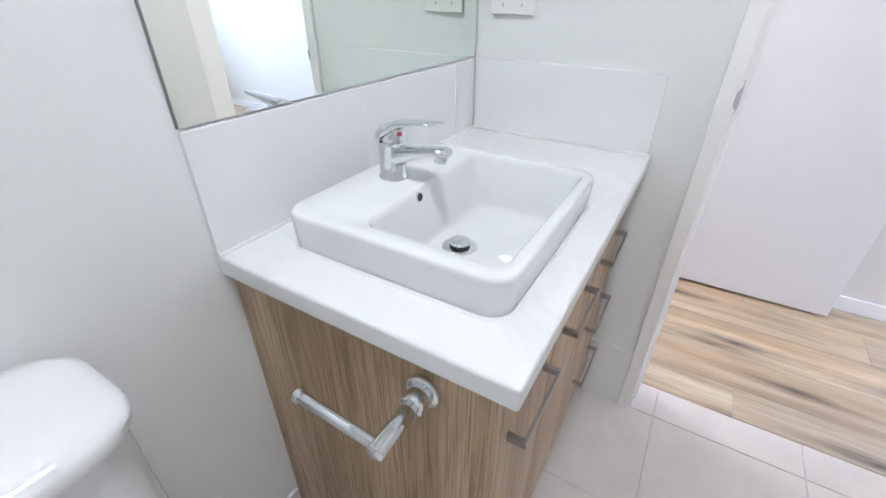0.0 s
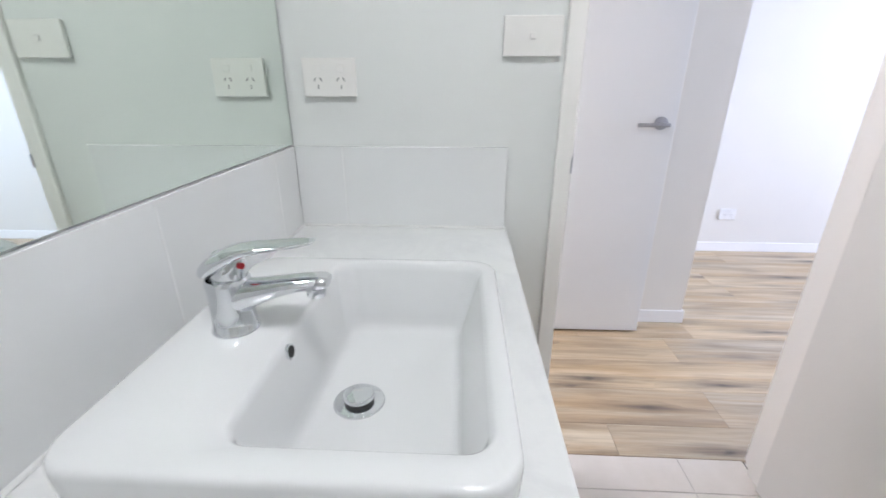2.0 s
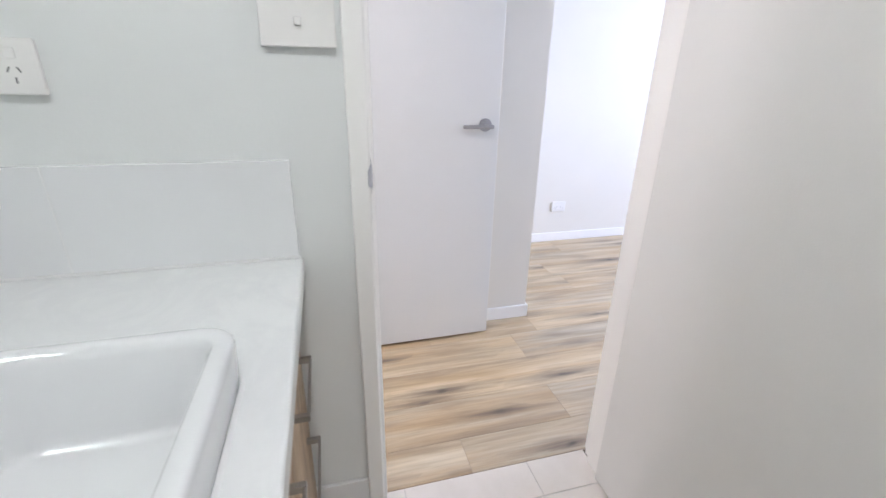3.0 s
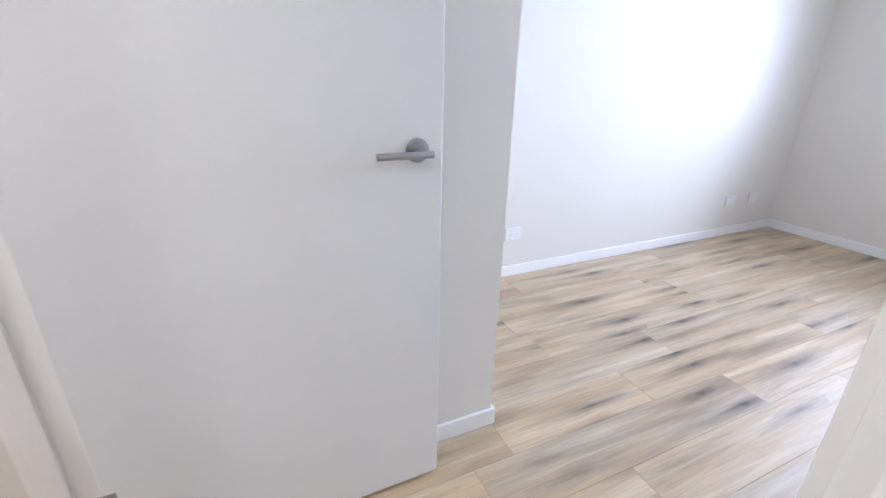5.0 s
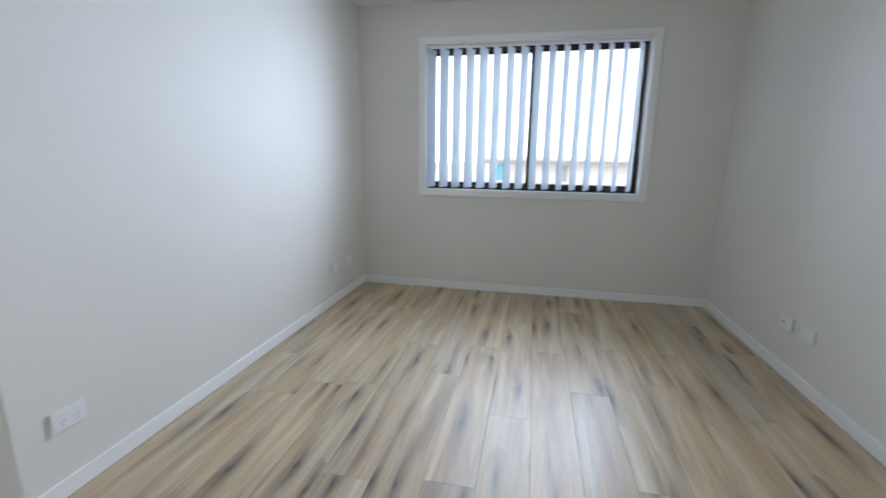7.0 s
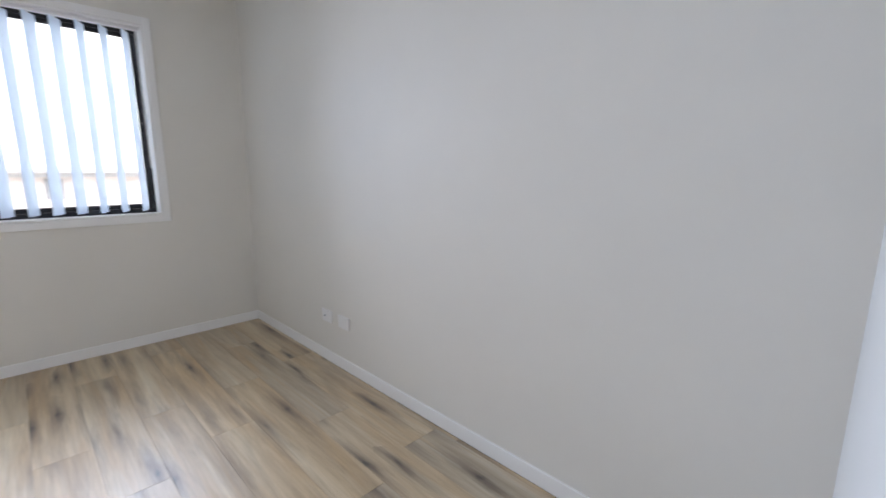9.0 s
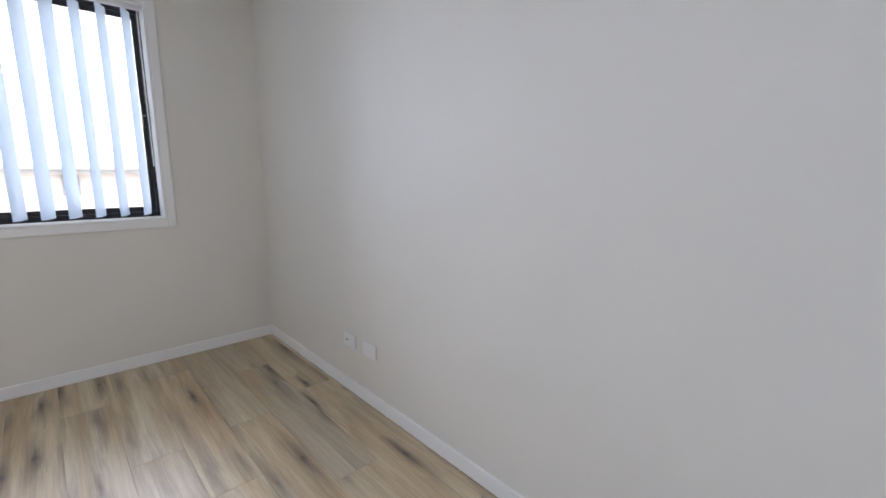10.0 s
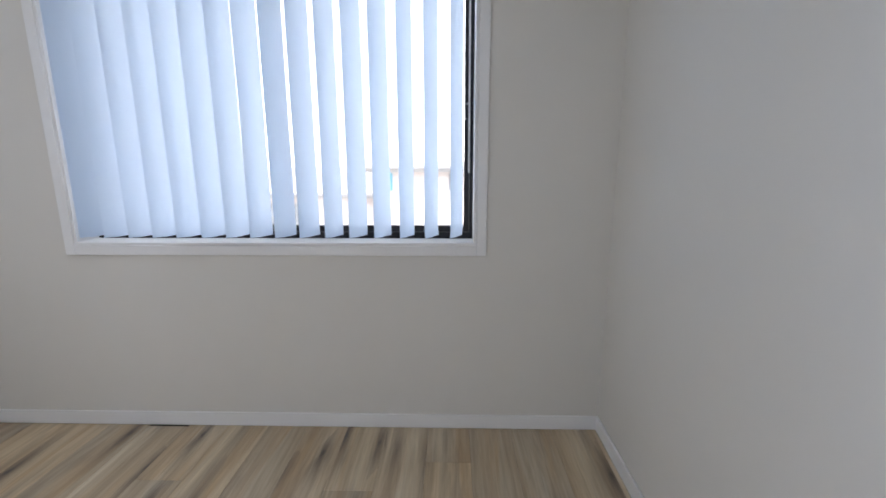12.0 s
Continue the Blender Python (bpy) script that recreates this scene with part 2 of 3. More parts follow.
BRICKPALE = plain("pale_render", (0.72, 0.67, 0.66), 0.9, 0, 0, 0.15, 2)
FASCIA = plain("pale_fascia", (0.46, 0.47, 0.49), 0.5, 0, 0, 0.1, 2)
ROOF = plain("pale_roof_sheet", (0.4, 0.4, 0.4), 0.5, 0, 0, 0.1, 3)
BLUE = plain("blue_tarpaulin", (0.16, 0.48, 0.66), 0.6, 0, 0, 0.2, 8)
EARTH = plain("pale_gravel", (0.42, 0.38, 0.33), 0.95, 0, 0, 0.3, 1.5)
GREY = plain("grey_sheet", (0.33, 0.35, 0.38), 0.6, 0, 0, 0.2, 4)
OPAL = emitter("opal_diffuser", (0.95, 1.0, 0.99), LAMP_POWER)
# glow of the added hall lamp, set to brighten the lobby and open door
OPAL_HALL_FILL = emitter("opal_hall_fill", (0.98, 0.96, 1.0), 11.0)


# ---- mesh helpers ----
def link_bm(name, bm, mat, smooth=False):
    me = bpy.data.meshes.new(name)
    bmesh.ops.recalc_face_normals(bm, faces=bm.faces)
    bm.to_mesh(me)
    bm.free()
    me.materials.append(mat)
    if smooth:
        for p in me.polygons:
            p.use_smooth = True
        try:
            me.set_sharp_from_angle(angle=radians(40))
        except Exception:
            pass
    return new(name, me)


def part(name, bm, mat, parent, label="", smooth=False):
    ob = link_bm(name, bm, mat, smooth)
    ob.parent = parent
    if label:
        tagged(ob, label)
    return ob


def thing(name, at, label, category, group="", rz=0.0):
    e = new(name)
    e.empty_display_size = 0.05
    e.matrix_world = pose(*at, 0, 0, rz)
    return tagged(e, label, category, group)


def box(x0, x1, y0, y1, z0, z1, bevel=0.0, seg=2, bm=None):
    own = bmesh.new()
    bmesh.ops.create_cube(own, size=1.0)
    for v in own.verts:
        v.co = Vector(((x0 + x1) / 2 + v.co.x * (x1 - x0), (y0 + y1) / 2 + v.co.y * (y1 - y0), (z0 + z1) / 2 + v.co.z * (z1 - z0)))
    if bevel > 0:
        bmesh.ops.bevel(own, geom=own.edges[:], offset=bevel, segments=seg, profile=0.5, affect="EDGES")
    if bm is None:
        return own
    me = bpy.data.meshes.new("tmp")
    own.to_mesh(me)
    own.free()
    bm.from_mesh(me)
    bpy.data.meshes.remove(me)
    return bm


def boxes(rows, bevel=0.0):
    bm = bmesh.new()
    for r in rows:
        box(*r, bevel=bevel, bm=bm)
    return bm


def rod(a, b, r0, r1=None, seg=24, bevel=0.0, bm=None):
    """A round bar from a to b, tapered from r0 to r1."""
    r1 = r0 if r1 is None else r1
    own = bmesh.new()
    a, b = Vector(a), Vector(b)
    d = b - a
    bmesh.ops.create_cone(own, cap_ends=True, segments=seg, radius1=r0, radius2=r1, depth=d.length)
    if bevel > 0:
        rim = [e for e in own.edges if abs(e.verts[0].co.z - e.verts[1].co.z) < 1e-6]
        bmesh.ops.bevel(own, geom=rim, offset=bevel, segments=2, profile=0.5, affect="EDGES")
    m = Matrix.Translation((a + b) / 2) @ d.to_track_quat("Z", "Y").to_matrix().to_4x4()
    own.transform(m)
    if bm is None:
        return own
    me = bpy.data.meshes.new("tmp")
    own.to_mesh(me)
    own.free()
    bm.from_mesh(me)
    bpy.data.meshes.remove(me)
    return bm


def rrect(x0, x1, y0, y1, r, z, n=6):
    pts = []
    for cx, cy, a0 in ((x1 - r, y1 - r, 0), (x0 + r, y1 - r, 90), (x0 + r, y0 + r, 180), (x1 - r, y0 + r, 270)):
        for i in range(n + 1):
            a = radians(a0 + 90 * i / n)
            pts.append(Vector((cx + r * math.cos(a), cy + r * math.sin(a), z)))
    return pts


def loft(loops, cap_first=False, cap_last=False, bm=None):
    bm = bm or bmesh.new()
    rings = [[bm.verts.new(p) for p in loop] for loop in loops]
    for a, b in zip(rings, rings[1:]):
        k = len(a)
        for i in range(k):
            bm.faces.new((a[i], a[(i + 1) % k], b[(i + 1) % k], b[i]))
    if cap_first:
        bm.faces.new(list(reversed(rings[0])))
    if cap_last:
        bm.faces.new(rings[-1])
    return bm


def sweep(path, radii, seg=20):
    """A tube of oval section along a path in the xz plane: radii are (across, in plane)."""
    loops = []
    for i, p in enumerate(path):
        a = Vector(path[max(0, i - 1)])
        b = Vector(path[min(len(path) - 1, i + 1)])
        t = (b - a).normalized()
        up = Vector((0, 1, 0)).cross(t) * -1
        side = Vector((0, 1, 0))
        w, h = radii[i]
        loops.append([Vector(p) + side * (w * math.cos(2 * math.pi * k / seg)) + up * (h * math.sin(2 * math.pi * k / seg)) for k in range(seg)])
    return loft(loops, True, True)


def structure(name, bm, mat, label, category):
    return tagged(link_bm(name, bm, mat), label, category, "", "structure")


# ---- plan ----
H = 2.45            # ceiling
BX = 1.433          # bathroom east face
CX = 1.523          # bedroom side of that wall
NX, NY = 1.548, 1.032   # nib corner
WX = 5.045          # window wall face
YN, YS = 2.090, -0.936    # bedroom north and south faces
BY = -2.45          # bathroom south face
TH = 0.112          # end wall thickness

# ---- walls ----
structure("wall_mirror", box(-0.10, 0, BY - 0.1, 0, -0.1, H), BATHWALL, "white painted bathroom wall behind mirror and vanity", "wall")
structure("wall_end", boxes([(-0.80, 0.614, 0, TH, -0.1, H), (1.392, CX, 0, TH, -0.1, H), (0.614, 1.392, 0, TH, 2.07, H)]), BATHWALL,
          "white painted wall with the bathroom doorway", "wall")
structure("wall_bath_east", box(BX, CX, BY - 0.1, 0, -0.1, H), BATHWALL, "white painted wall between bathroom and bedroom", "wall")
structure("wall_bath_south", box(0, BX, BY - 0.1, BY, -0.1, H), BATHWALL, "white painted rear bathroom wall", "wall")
structure("wall_bedroom_south", box(CX, WX, YS - 0.1, YS, -0.1, H), WALL, "plain off-white painted bedroom side wall", "wall")
structure("wall_bedroom_north", box(NX - 0.09, WX, YN, YN + 0.1, -0.1, H), WALL, "plain off-white bedroom wall lit by the window", "wall")
structure("wall_nib", boxes([(0.35, NX, NY, NY + 0.09, -0.1, H), (NX - 0.09, NX, NY + 0.09, YN, -0.1, H)]), WALL,
          "white painted wall nib with an outer corner", "wall")
structure("wall_lobby", boxes([(0.35, 0.44, TH, 0.128, -0.1, H), (0.35, 0.44, 0.985, NY, -0.1, H), (0.35, 0.44, 0.128, 0.985, 2.07, H)]), WALL,
          "white painted wall with the entry doorway", "wall")
structure("wall_hall_west", box(-0.80, -0.70, TH, NY + 0.09, -0.1, H), WALL, "plain white hallway wall beyond the entry door", "wall")
structure("wall_hall_north", box(-0.70, 0.35, NY, NY + 0.09, -0.1, H), WALL, "plain white hallway end wall", "wall")
WT = 0.22
W0, W1, WZ0, WZ1 = -0.336, 1.494, 0.906, 2.139
structure("wall_window", boxes([(WX, WX + WT, YS - 0.1, W0, -0.1, H), (WX, WX + WT, W1, YN + 0.1, -0.1, H),
                                (WX, WX + WT, W0, W1, -0.1, WZ0), (WX, WX + WT, W0, W1, WZ1, H)]), WALL,
          "off-white bedroom wall around the window", "wall")
structure("ceiling", box(-0.80, WX + WT, BY - 0.1, 2.5, H, H + 0.1), CEIL, "flat white painted ceiling", "ceiling")
floor_b = structure("floor", boxes([(-0.70, WX, TH + 0.02, NY, -0.10, -0.008), (CX, WX, YS, TH + 0.02, -0.10, -0.008),
                                    (NX, WX, NY, YN, -0.10, -0.008), (-0.70, 0.614, TH, TH + 0.02, -0.10, -0.008)]), SUBFLOOR,
                    "knotty greyed oak laminate plank floor", "floor")
floor_t = structure("floor_bathroom", boxes([(0, BX, BY, 0, -0.10, -0.003), (0.644, 1.348, 0, TH + 0.02, -0.10, -0.003)]), GROUT,
                    "beige porcelain tiled bathroom floor", "floor")

# ---- skirting ----
SK, ST = 0.070, 0.012


def skirt(name, x0, x1, y0, y1):
    structure(name, box(x0, x1, y0, y1, 0, SK, 0.003), GLOSS, "low white painted skirting board", "skirting board")


skirt("baseboard_north", NX + ST, WX - ST, YN - ST, YN - 0.0005)
skirt("baseboard_south", CX, WX - ST, YS + 0.0005, YS + ST)
skirt("baseboard_window", WX - ST, WX - 0.0005, YS + 0.0005, YN - 0.0005)
skirt("baseboard_nib", 0.56, NX + ST, NY - ST, NY - 0.0005)
skirt("baseboard_nib_return", NX + 0.0005, NX + ST, NY + 0.0005, YN - ST)

# ---- bathroom door frame and doors ----
frame_1 = new("door_frame_bathroom")
tagged(frame_1, "white painted timber bathroom door frame", "door frame", "", "structure")
part("jamb_strike", boxes([(0.614, 0.644, -0.004, TH + 0.004, 0, 2.04), (0.644, 0.656, 0.045, 0.085, 0, 2.04)], 0.0015), GLOSS, frame_1)
part("jamb_hinge", boxes([(1.348, 1.392, -0.004, TH + 0.004, 0, 2.04), (1.334, 1.348, 0.0135, 0.085, 0, 2.04)], 0.0015), GLOSS, frame_1)
part("head", box(0.614, 1.392, -0.004, TH + 0.004, 2.04, 2.07, 0.0015), GLOSS, frame_1)
part("architrave", box(0.604, 0.641, -0.014, -0.0005, 0, 2.045, 0.003), GLOSS, frame_1)
part("architrave", box(1.372, 1.415, -0.014, -0.0005, 0, 2.045, 0.003), GLOSS, frame_1)
part("architrave", box(0.604, 1.415, -0.014, -0.0005, 2.0455, 2.085, 0.003), GLOSS, frame_1)
part("architrave", box(1.360, 1.402, TH + 0.0045, TH + 0.026, 0, 2.045, 0.003), GLOSS, frame_1)
part("architrave", box(0.590, 0.632, TH + 0.0045, TH + 0.026, 0, 2.045, 0.003), GLOSS, frame_1)
part("architrave", box(0.590, 1.402, TH + 0.0045, TH + 0.026, 2.0455, 2.085, 0.003), GLOSS, frame_1)
strike = bmesh.new()
box(0.644, 0.6455, 0.004, 0.040, 0.975, 1.045, 0.0005, bm=strike)
loft([[Vector((0.6455 - d * 0.35, 0.006 - d, 1.01 + s * 0.024 * (1 - (d / 0.03) ** 2) ** 0.5)) + o for s, o in
       ((-1, Vector((0, 0, 0))), (1, Vector((0, 0, 0))), (1, Vector((0.0015, 0, 0))), (-1, Vector((0.0015, 0, 0))))] for d in (0.0, 0.008, 0.015, 0.021, 0.026)],
     True, True, strike)
part("strike_plate", strike, STEEL, frame_1, "curved satin steel strike plate")


def lever_handle(parent, x, y, z, face, along):
    """Round rose with a straight round lever. face: -1 or 1 along y; along: -1 or 1 along x."""
    rose = rod((x, y, z), (x, y + face * 0.010, z), 0.0275, 0.0265, 36, 0.0015)
    r = part("rose", rose, STEEL, parent, "round satin steel rose", True)
    bm = rod((x, y + face * 0.009, z - 0.004), (x, y + face * 0.045, z - 0.004), 0.009, None, 20, 0.001)
    rod((x - along * 0.021, y + face * 0.045, z - 0.004), (x + along * 0.108, y + face * 0.045, z - 0.004), 0.0082, None, 24, 0.0012, bm)
    part("lever", bm, STEEL, r, "straight satin steel lever", True)


def door_leaf(name, at, width, label, rz=0.0):
    e = thing(name, at, label, "door", "", rz)
    e["kind"] = "structure"
    part("leaf", box(0, width, -0.0175, 0.0175, 0.012, 2.03, 0.0025), DOOR, e)
    return e


entry = door_leaf("door_entry", (0.476, 0.9225, 0), 0.806, "flush white painted bedroom door standing open", 0.6)
lever_handle(entry, 0.742, -0.0175, 1.021, -1, -1)
lever_handle(entry, 0.742, 0.0175, 1.021, 1, -1)
part("latch", box(0.8058, 0.8072, -0.011, 0.011, 0.97, 1.03, 0.0003), STEEL, entry, "steel latch plate in the door edge")
part("latch_bolt", box(0.8072, 0.8085, -0.006, 0.006, 0.99, 1.012, 0.002), STEEL, entry)
for hz in (0.235, 1.80):
    hb = rod((-0.006, -0.0215, hz), (-0.006, -0.0215, hz + 0.075), 0.0055, None, 14, 0.0008)
    box(0.0, 0.024, -0.0192, -0.0172, hz, hz + 0.075, bm=hb)
    part("hinge", hb, STEEL, entry, "steel butt hinge", True)
frame_2 = new("door_frame_entry")
tagged(frame_2, "white painted timber entry door frame", "door frame", "", "structure")
part("jamb", boxes([(0.345, 0.462, 0.945, 0.985, 0, 2.04), (0.375, 0.415, 0.933, 0.945, 0, 2.04)], 0.0015), GLOSS, frame_2)
part("jamb", box(0.345, 0.458, 0.128, 0.156, 0, 2.04, 0.0015), GLOSS, frame_2)
part("head", box(0.345, 0.458, 0.128, 0.985, 2.04, 2.07, 0.0015), GLOSS, frame_2)

bath_door = door_leaf("door_bathroom", (1.3310, 0.010, 0), 0.705, "flush white bathroom door opened inward against the wall", -90)
lever_handle(bath_door, 0.650, -0.0175, 1.003, -1, -1)
for hz in (0.22, 1.80):
    part("hinge", rod((-0.004, 0.0215, hz), (-0.004, 0.0215, hz + 0.075), 0.0055, None, 14, 0.0008), STEEL, bath_door, "steel butt hinge", True)

# ---- mirror ----
mirror = thing("mirror", (0, -0.429, 1.051), "large frameless wall mirror above the vanity", "mirror")
part("glass", box(0.002, 0.0052, -0.421, 0.421, 0.0, 0.95), SILVER, mirror)
part("edge", box(0.0005, 0.0054, -0.4230, -0.4212, 0, 0.95), EDGE, mirror)
part("edge", box(0.0005, 0.0054, 0.4212, 0.4230, 0, 0.95), EDGE, mirror)

# ---- splashback ----
splash = thing("splashback", (0, 0, 0.857), "glossy white tiled splashback around the vanity", "splashback")
splash["kind"] = "structure"
SB = 0.190
for a, b in ((-0.852, -0.487), (-0.485, -0.122), (-0.120, -0.0105)):
    part("tile", box(0.0005, 0.009, a, b, 0.002, SB, 0.001), TILEW, splash)
for a, b in ((0.0095, 0.119), (0.121, 0.497)):
    part("tile", box(a, b, -0.0095, -0.0005, 0.002, SB, 0.001), TILEW, splash)
part("grout", boxes([(0.0004, 0.0082, -0.851, -0.011, 0.003, SB - 0.001), (0.010, 0.496, -0.0088, -0.0004, 0.003, SB - 0.001)]), SILICONE, splash, "white grout lines")
sil = rod((0.010, -0.852, 0.001), (0.010, -0.012, 0.001), 0.0035, None, 8)
rod((0.010, -0.0105, 0.001), (0.497, -0.0105, 0.001), 0.0035, None, 8, 0, sil)
part("sealant", sil, SILICONE, splash, "white silicone bead", True)

# ---- vanity ----
van = thing("vanity_cabinet", (0, -0.420, 0), "oak laminate vanity cabinet with two doors and three drawers", "cabinet")
VF = 0.458
part("side_panel", box(0.002, VF + 0.018, -0.416, -0.398, 0, 0.819, 0.0008), LAMINATE, van)
part("side_panel", box(0.002, VF, 0.398, 0.408, 0.10, 0.819, 0.0008), LAMINATE, van)
part("back_panel", box(0.002, 0.012, -0.397, 0.397, 0.10, 0.76), LAMINATE, van)
part("bottom_panel", box(0.013, VF, -0.397, 0.397, 0.10, 0.118), LAMINATE, van)
part("kickboard", box(0.40, 0.416, -0.397, 0.408, 0, 0.0995), LAMINATE, van)


def bar_handle(parent, y0, y1, z):
    bm = boxes([(VF + 0.018, VF + 0.046, y0, y0 + 0.009, z - 0.006, z + 0.006), (VF + 0.018, VF + 0.046, y1 - 0.009, y1, z - 0.006, z + 0.006)], 0.0008)
    box(VF + 0.041, VF + 0.0465, y0, y1, z - 0.0035, z + 0.0035, 0.0010, bm=bm)
    part("handle", bm, NICKEL, parent, "slim brushed nickel bar handle")


for a, b, c in ((-0.397, -0.171, -0.295), (-0.168, 0.104, -0.045)):
    d = part("door", box(VF, VF + 0.018, a, b, 0.102, 0.806, 0.001), LAMINATE, van)
    bar_handle(d, c - 0.078, c + 0.078, 0.685)
for z0, z1, hz in ((0.102, 0.334, 0.265), (0.337, 0.570, 0.465), (0.573, 0.806, 0.670)):
    d = part("drawer", box(VF, VF + 0.018, 0.107, 0.408, z0, z1, 0.001), LAMINATE, van)
    bar_handle(d, 0.255 - 0.085, 0.255 + 0.085, hz)

CT0, CT1 = 0.820, 0.856
top = bmesh.new()
xs, ys = (0.001, 0.125, 0.440, 0.504), (-0.853, -0.748, -0.380, -0.0015)
for i in range(3):
    for j in range(3):
        if (i, j) != (1, 1):
            box(xs[i], xs[i + 1], ys[j], ys[j + 1], CT0, CT1, bm=top)
bmesh.ops.remove_doubles(top, verts=top.verts, dist=1e-5)
top.verts.index_update()
groups = {}
for f in top.faces:
    groups.setdefault(frozenset(v.index for v in f.verts), []).append(f)
bmesh.ops.delete(top, geom=[f for g in groups.values() if len(g) > 1 for f in g], context="FACES")
bmesh.ops.recalc_face_normals(top, faces=top.faces)
bmesh.ops.dissolve_limit(top, angle_limit=radians(1), verts=top.verts, edges=top.edges)
rim = [e for e in top.edges if all(v.co.x > 0.5 or v.co.y < -0.85 for v in e.verts) and len(e.link_faces) == 2 and e.calc_face_angle(0) > 1]
bmesh.ops.bevel(top, geom=rim, offset=0.005, segments=3, profile=0.5, affect="EDGES")
tagged(link_bm("vanity_worktop", top, STONE), "pale grey-veined laminate vanity worktop with a basin cut-out", "worktop")

# ---- basin ----
basin = thing("basin", (0, 0, CT1), "square white semi-recessed ceramic basin set in the worktop", "basin")
X0, X1, Y0, Y1, RZ = 0.070, 0.450, -0.774, -0.354, 0.063
IX0, IX1, IY0, IY1 = 0.203, 0.428, -0.738, -0.374
loops = [rrect(X0 + 0.03, X1 - 0.03, Y0 + 0.03, Y1 - 0.03, 0.02, -0.004),
         rrect(X0 + 0.004, X1 - 0.004, Y0 + 0.004, Y1 - 0.004, 0.034, 0.0),
         rrect(X0 + 0.002, X1 - 0.002, Y0 + 0.002, Y1 - 0.002, 0.036, 0.02),
         rrect(X0, X1, Y0, Y1, 0.038, RZ - 0.008),
         rrect(X0 + 0.0006, X1 - 0.0006, Y0 + 0.0006, Y1 - 0.0006, 0.038, RZ - 0.004),
         rrect(X0 + 0.0025, X1 - 0.0025, Y0 + 0.0025, Y1 - 0.0025, 0.037, RZ - 0.0010),
         rrect(X0 + 0.0055, X1 - 0.0055, Y0 + 0.0055, Y1 - 0.0055, 0.035, RZ),
         rrect(IX0 - 0.004, IX1 + 0.004, IY0 - 0.004, IY1 + 0.004, 0.028, RZ - 0.0005),
         rrect(IX0, IX1, IY0, IY1, 0.026, RZ - 0.004),
         rrect(IX0 + 0.003, IX1 - 0.004, IY0 + 0.003, IY1 - 0.004, 0.026, RZ - 0.012),
         rrect(IX0 + 0.012, IX1 - 0.026, IY0 + 0.012, IY1 - 0.018, 0.024, -0.024),
         rrect(IX0 + 0.015, IX1 - 0.029, IY0 + 0.015, IY1 - 0.021, 0.022, -0.034),
         rrect(IX0 + 0.018, IX1 - 0.033, IY0 + 0.019, IY1 - 0.025, 0.020, -0.0405),
         rrect(IX0 + 0.024, IX1 - 0.041, IY0 + 0.027, IY1 - 0.033, 0.020, -0.0440),
         rrect(0.272 - 0.034, 0.272 + 0.034, -0.563 - 0.034, -0.563 + 0.034, 0.0335, -0.0462),
         rrect(0.272 - 0.024, 0.272 + 0.024, -0.563 - 0.024, -0.563 + 0.024, 0.0235, -0.048),
         rrect(0.272 - 0.022, 0.272 + 0.022, -0.563 - 0.022, -0.563 + 0.022, 0.0215, -0.075)]
part("bowl", loft(loops, False, True), CERAMIC, basin, "", True)
drain = rod((0.272, -0.563, -0.0475), (0.272, -0.563, -0.0445), 0.033, 0.031, 40, 0.001)
wd = part("waste_ring", drain, CHROME, basin, "polished chrome waste ring", True)
part("gasket", rod((0.272, -0.563, -0.0446), (0.272, -0.563, -0.0385), 0.0190, None, 32), RUBBER, wd, "black rubber waste gasket", True)
part("plug", rod((0.272, -0.563, -0.0385), (0.272, -0.563, -0.0335), 0.0205, 0.0185, 36, 0.0015), CHROME, wd, "polished chrome pop-up plug", True)
ov = rod((0.2045, -0.594, 0.047), (0.2085, -0.594, 0.0475), 0.0092, None, 24)
of = part("overflow_ring", ov, CHROME, basin, "small chrome overflow ring", True)
# no opening is cut: a flat dark disc paints the hole's shade
part("overflow_hole_shade", rod((0.2084, -0.594, 0.0475), (0.2092, -0.594, 0.0476), 0.0068, None, 24), HOLE_SHADE, of, "near-black disc for the shaded overflow hole")
bead = loft([rrect(X0 + 0.002, X1 - 0.002, Y0 + 0.002, Y1 - 0.002, 0.036, 0.004), rrect(X0 - 0.0025, X1 + 0.0025, Y0 - 0.0025, Y1 + 0.0025, 0.040, -0.0005)])
part("sealant", bead, SILICONE, basin, "white silicone bead", True)

# ---- mixer tap ----
tap = thing("basin_mixer", (0.137, -0.571, CT1 + RZ), "polished chrome single-lever basin mixer tap", "tap")
body = loft([[Vector((r * math.cos(2 * math.pi * k / 28) + sx, r * math.sin(2 * math.pi * k / 28), z)) for k in range(28)] for r, sx, z in
             ((0.0265, 0, 0.0), (0.0265, 0, 0.003), (0.0245, 0, 0.006), (0.0235, 0, 0.025), (0.0235, 0, 0.048), (0.0245, 0, 0.060), (0.0245, 0, 0.063), (0.0225, 0, 0.0655))], True, True)
part("body", body, CHROME, tap, "", True)
spout = sweep([(-0.004, 0, 0.038), (0.016, 0, 0.043), (0.036, 0, 0.0495), (0.058, 0, 0.0550), (0.080, 0, 0.0595), (0.098, 0, 0.0620), (0.111, 0, 0.0630), (0.115, 0, 0.0628)],
              [(0.0222, 0.026), (0.0200, 0.0195), (0.0178, 0.0145), (0.0162, 0.0112), (0.0154, 0.0098), (0.0150, 0.0092), (0.0145, 0.0086), (0.0120, 0.0062)], 24)
sp = part("spout", spout, CHROME, tap, "", True)
part("aerator", rod((0.100, 0, 0.056), (0.0985, 0, 0.0445), 0.0115, 0.0105, 28, 0.001), CHROME, sp, "", True)
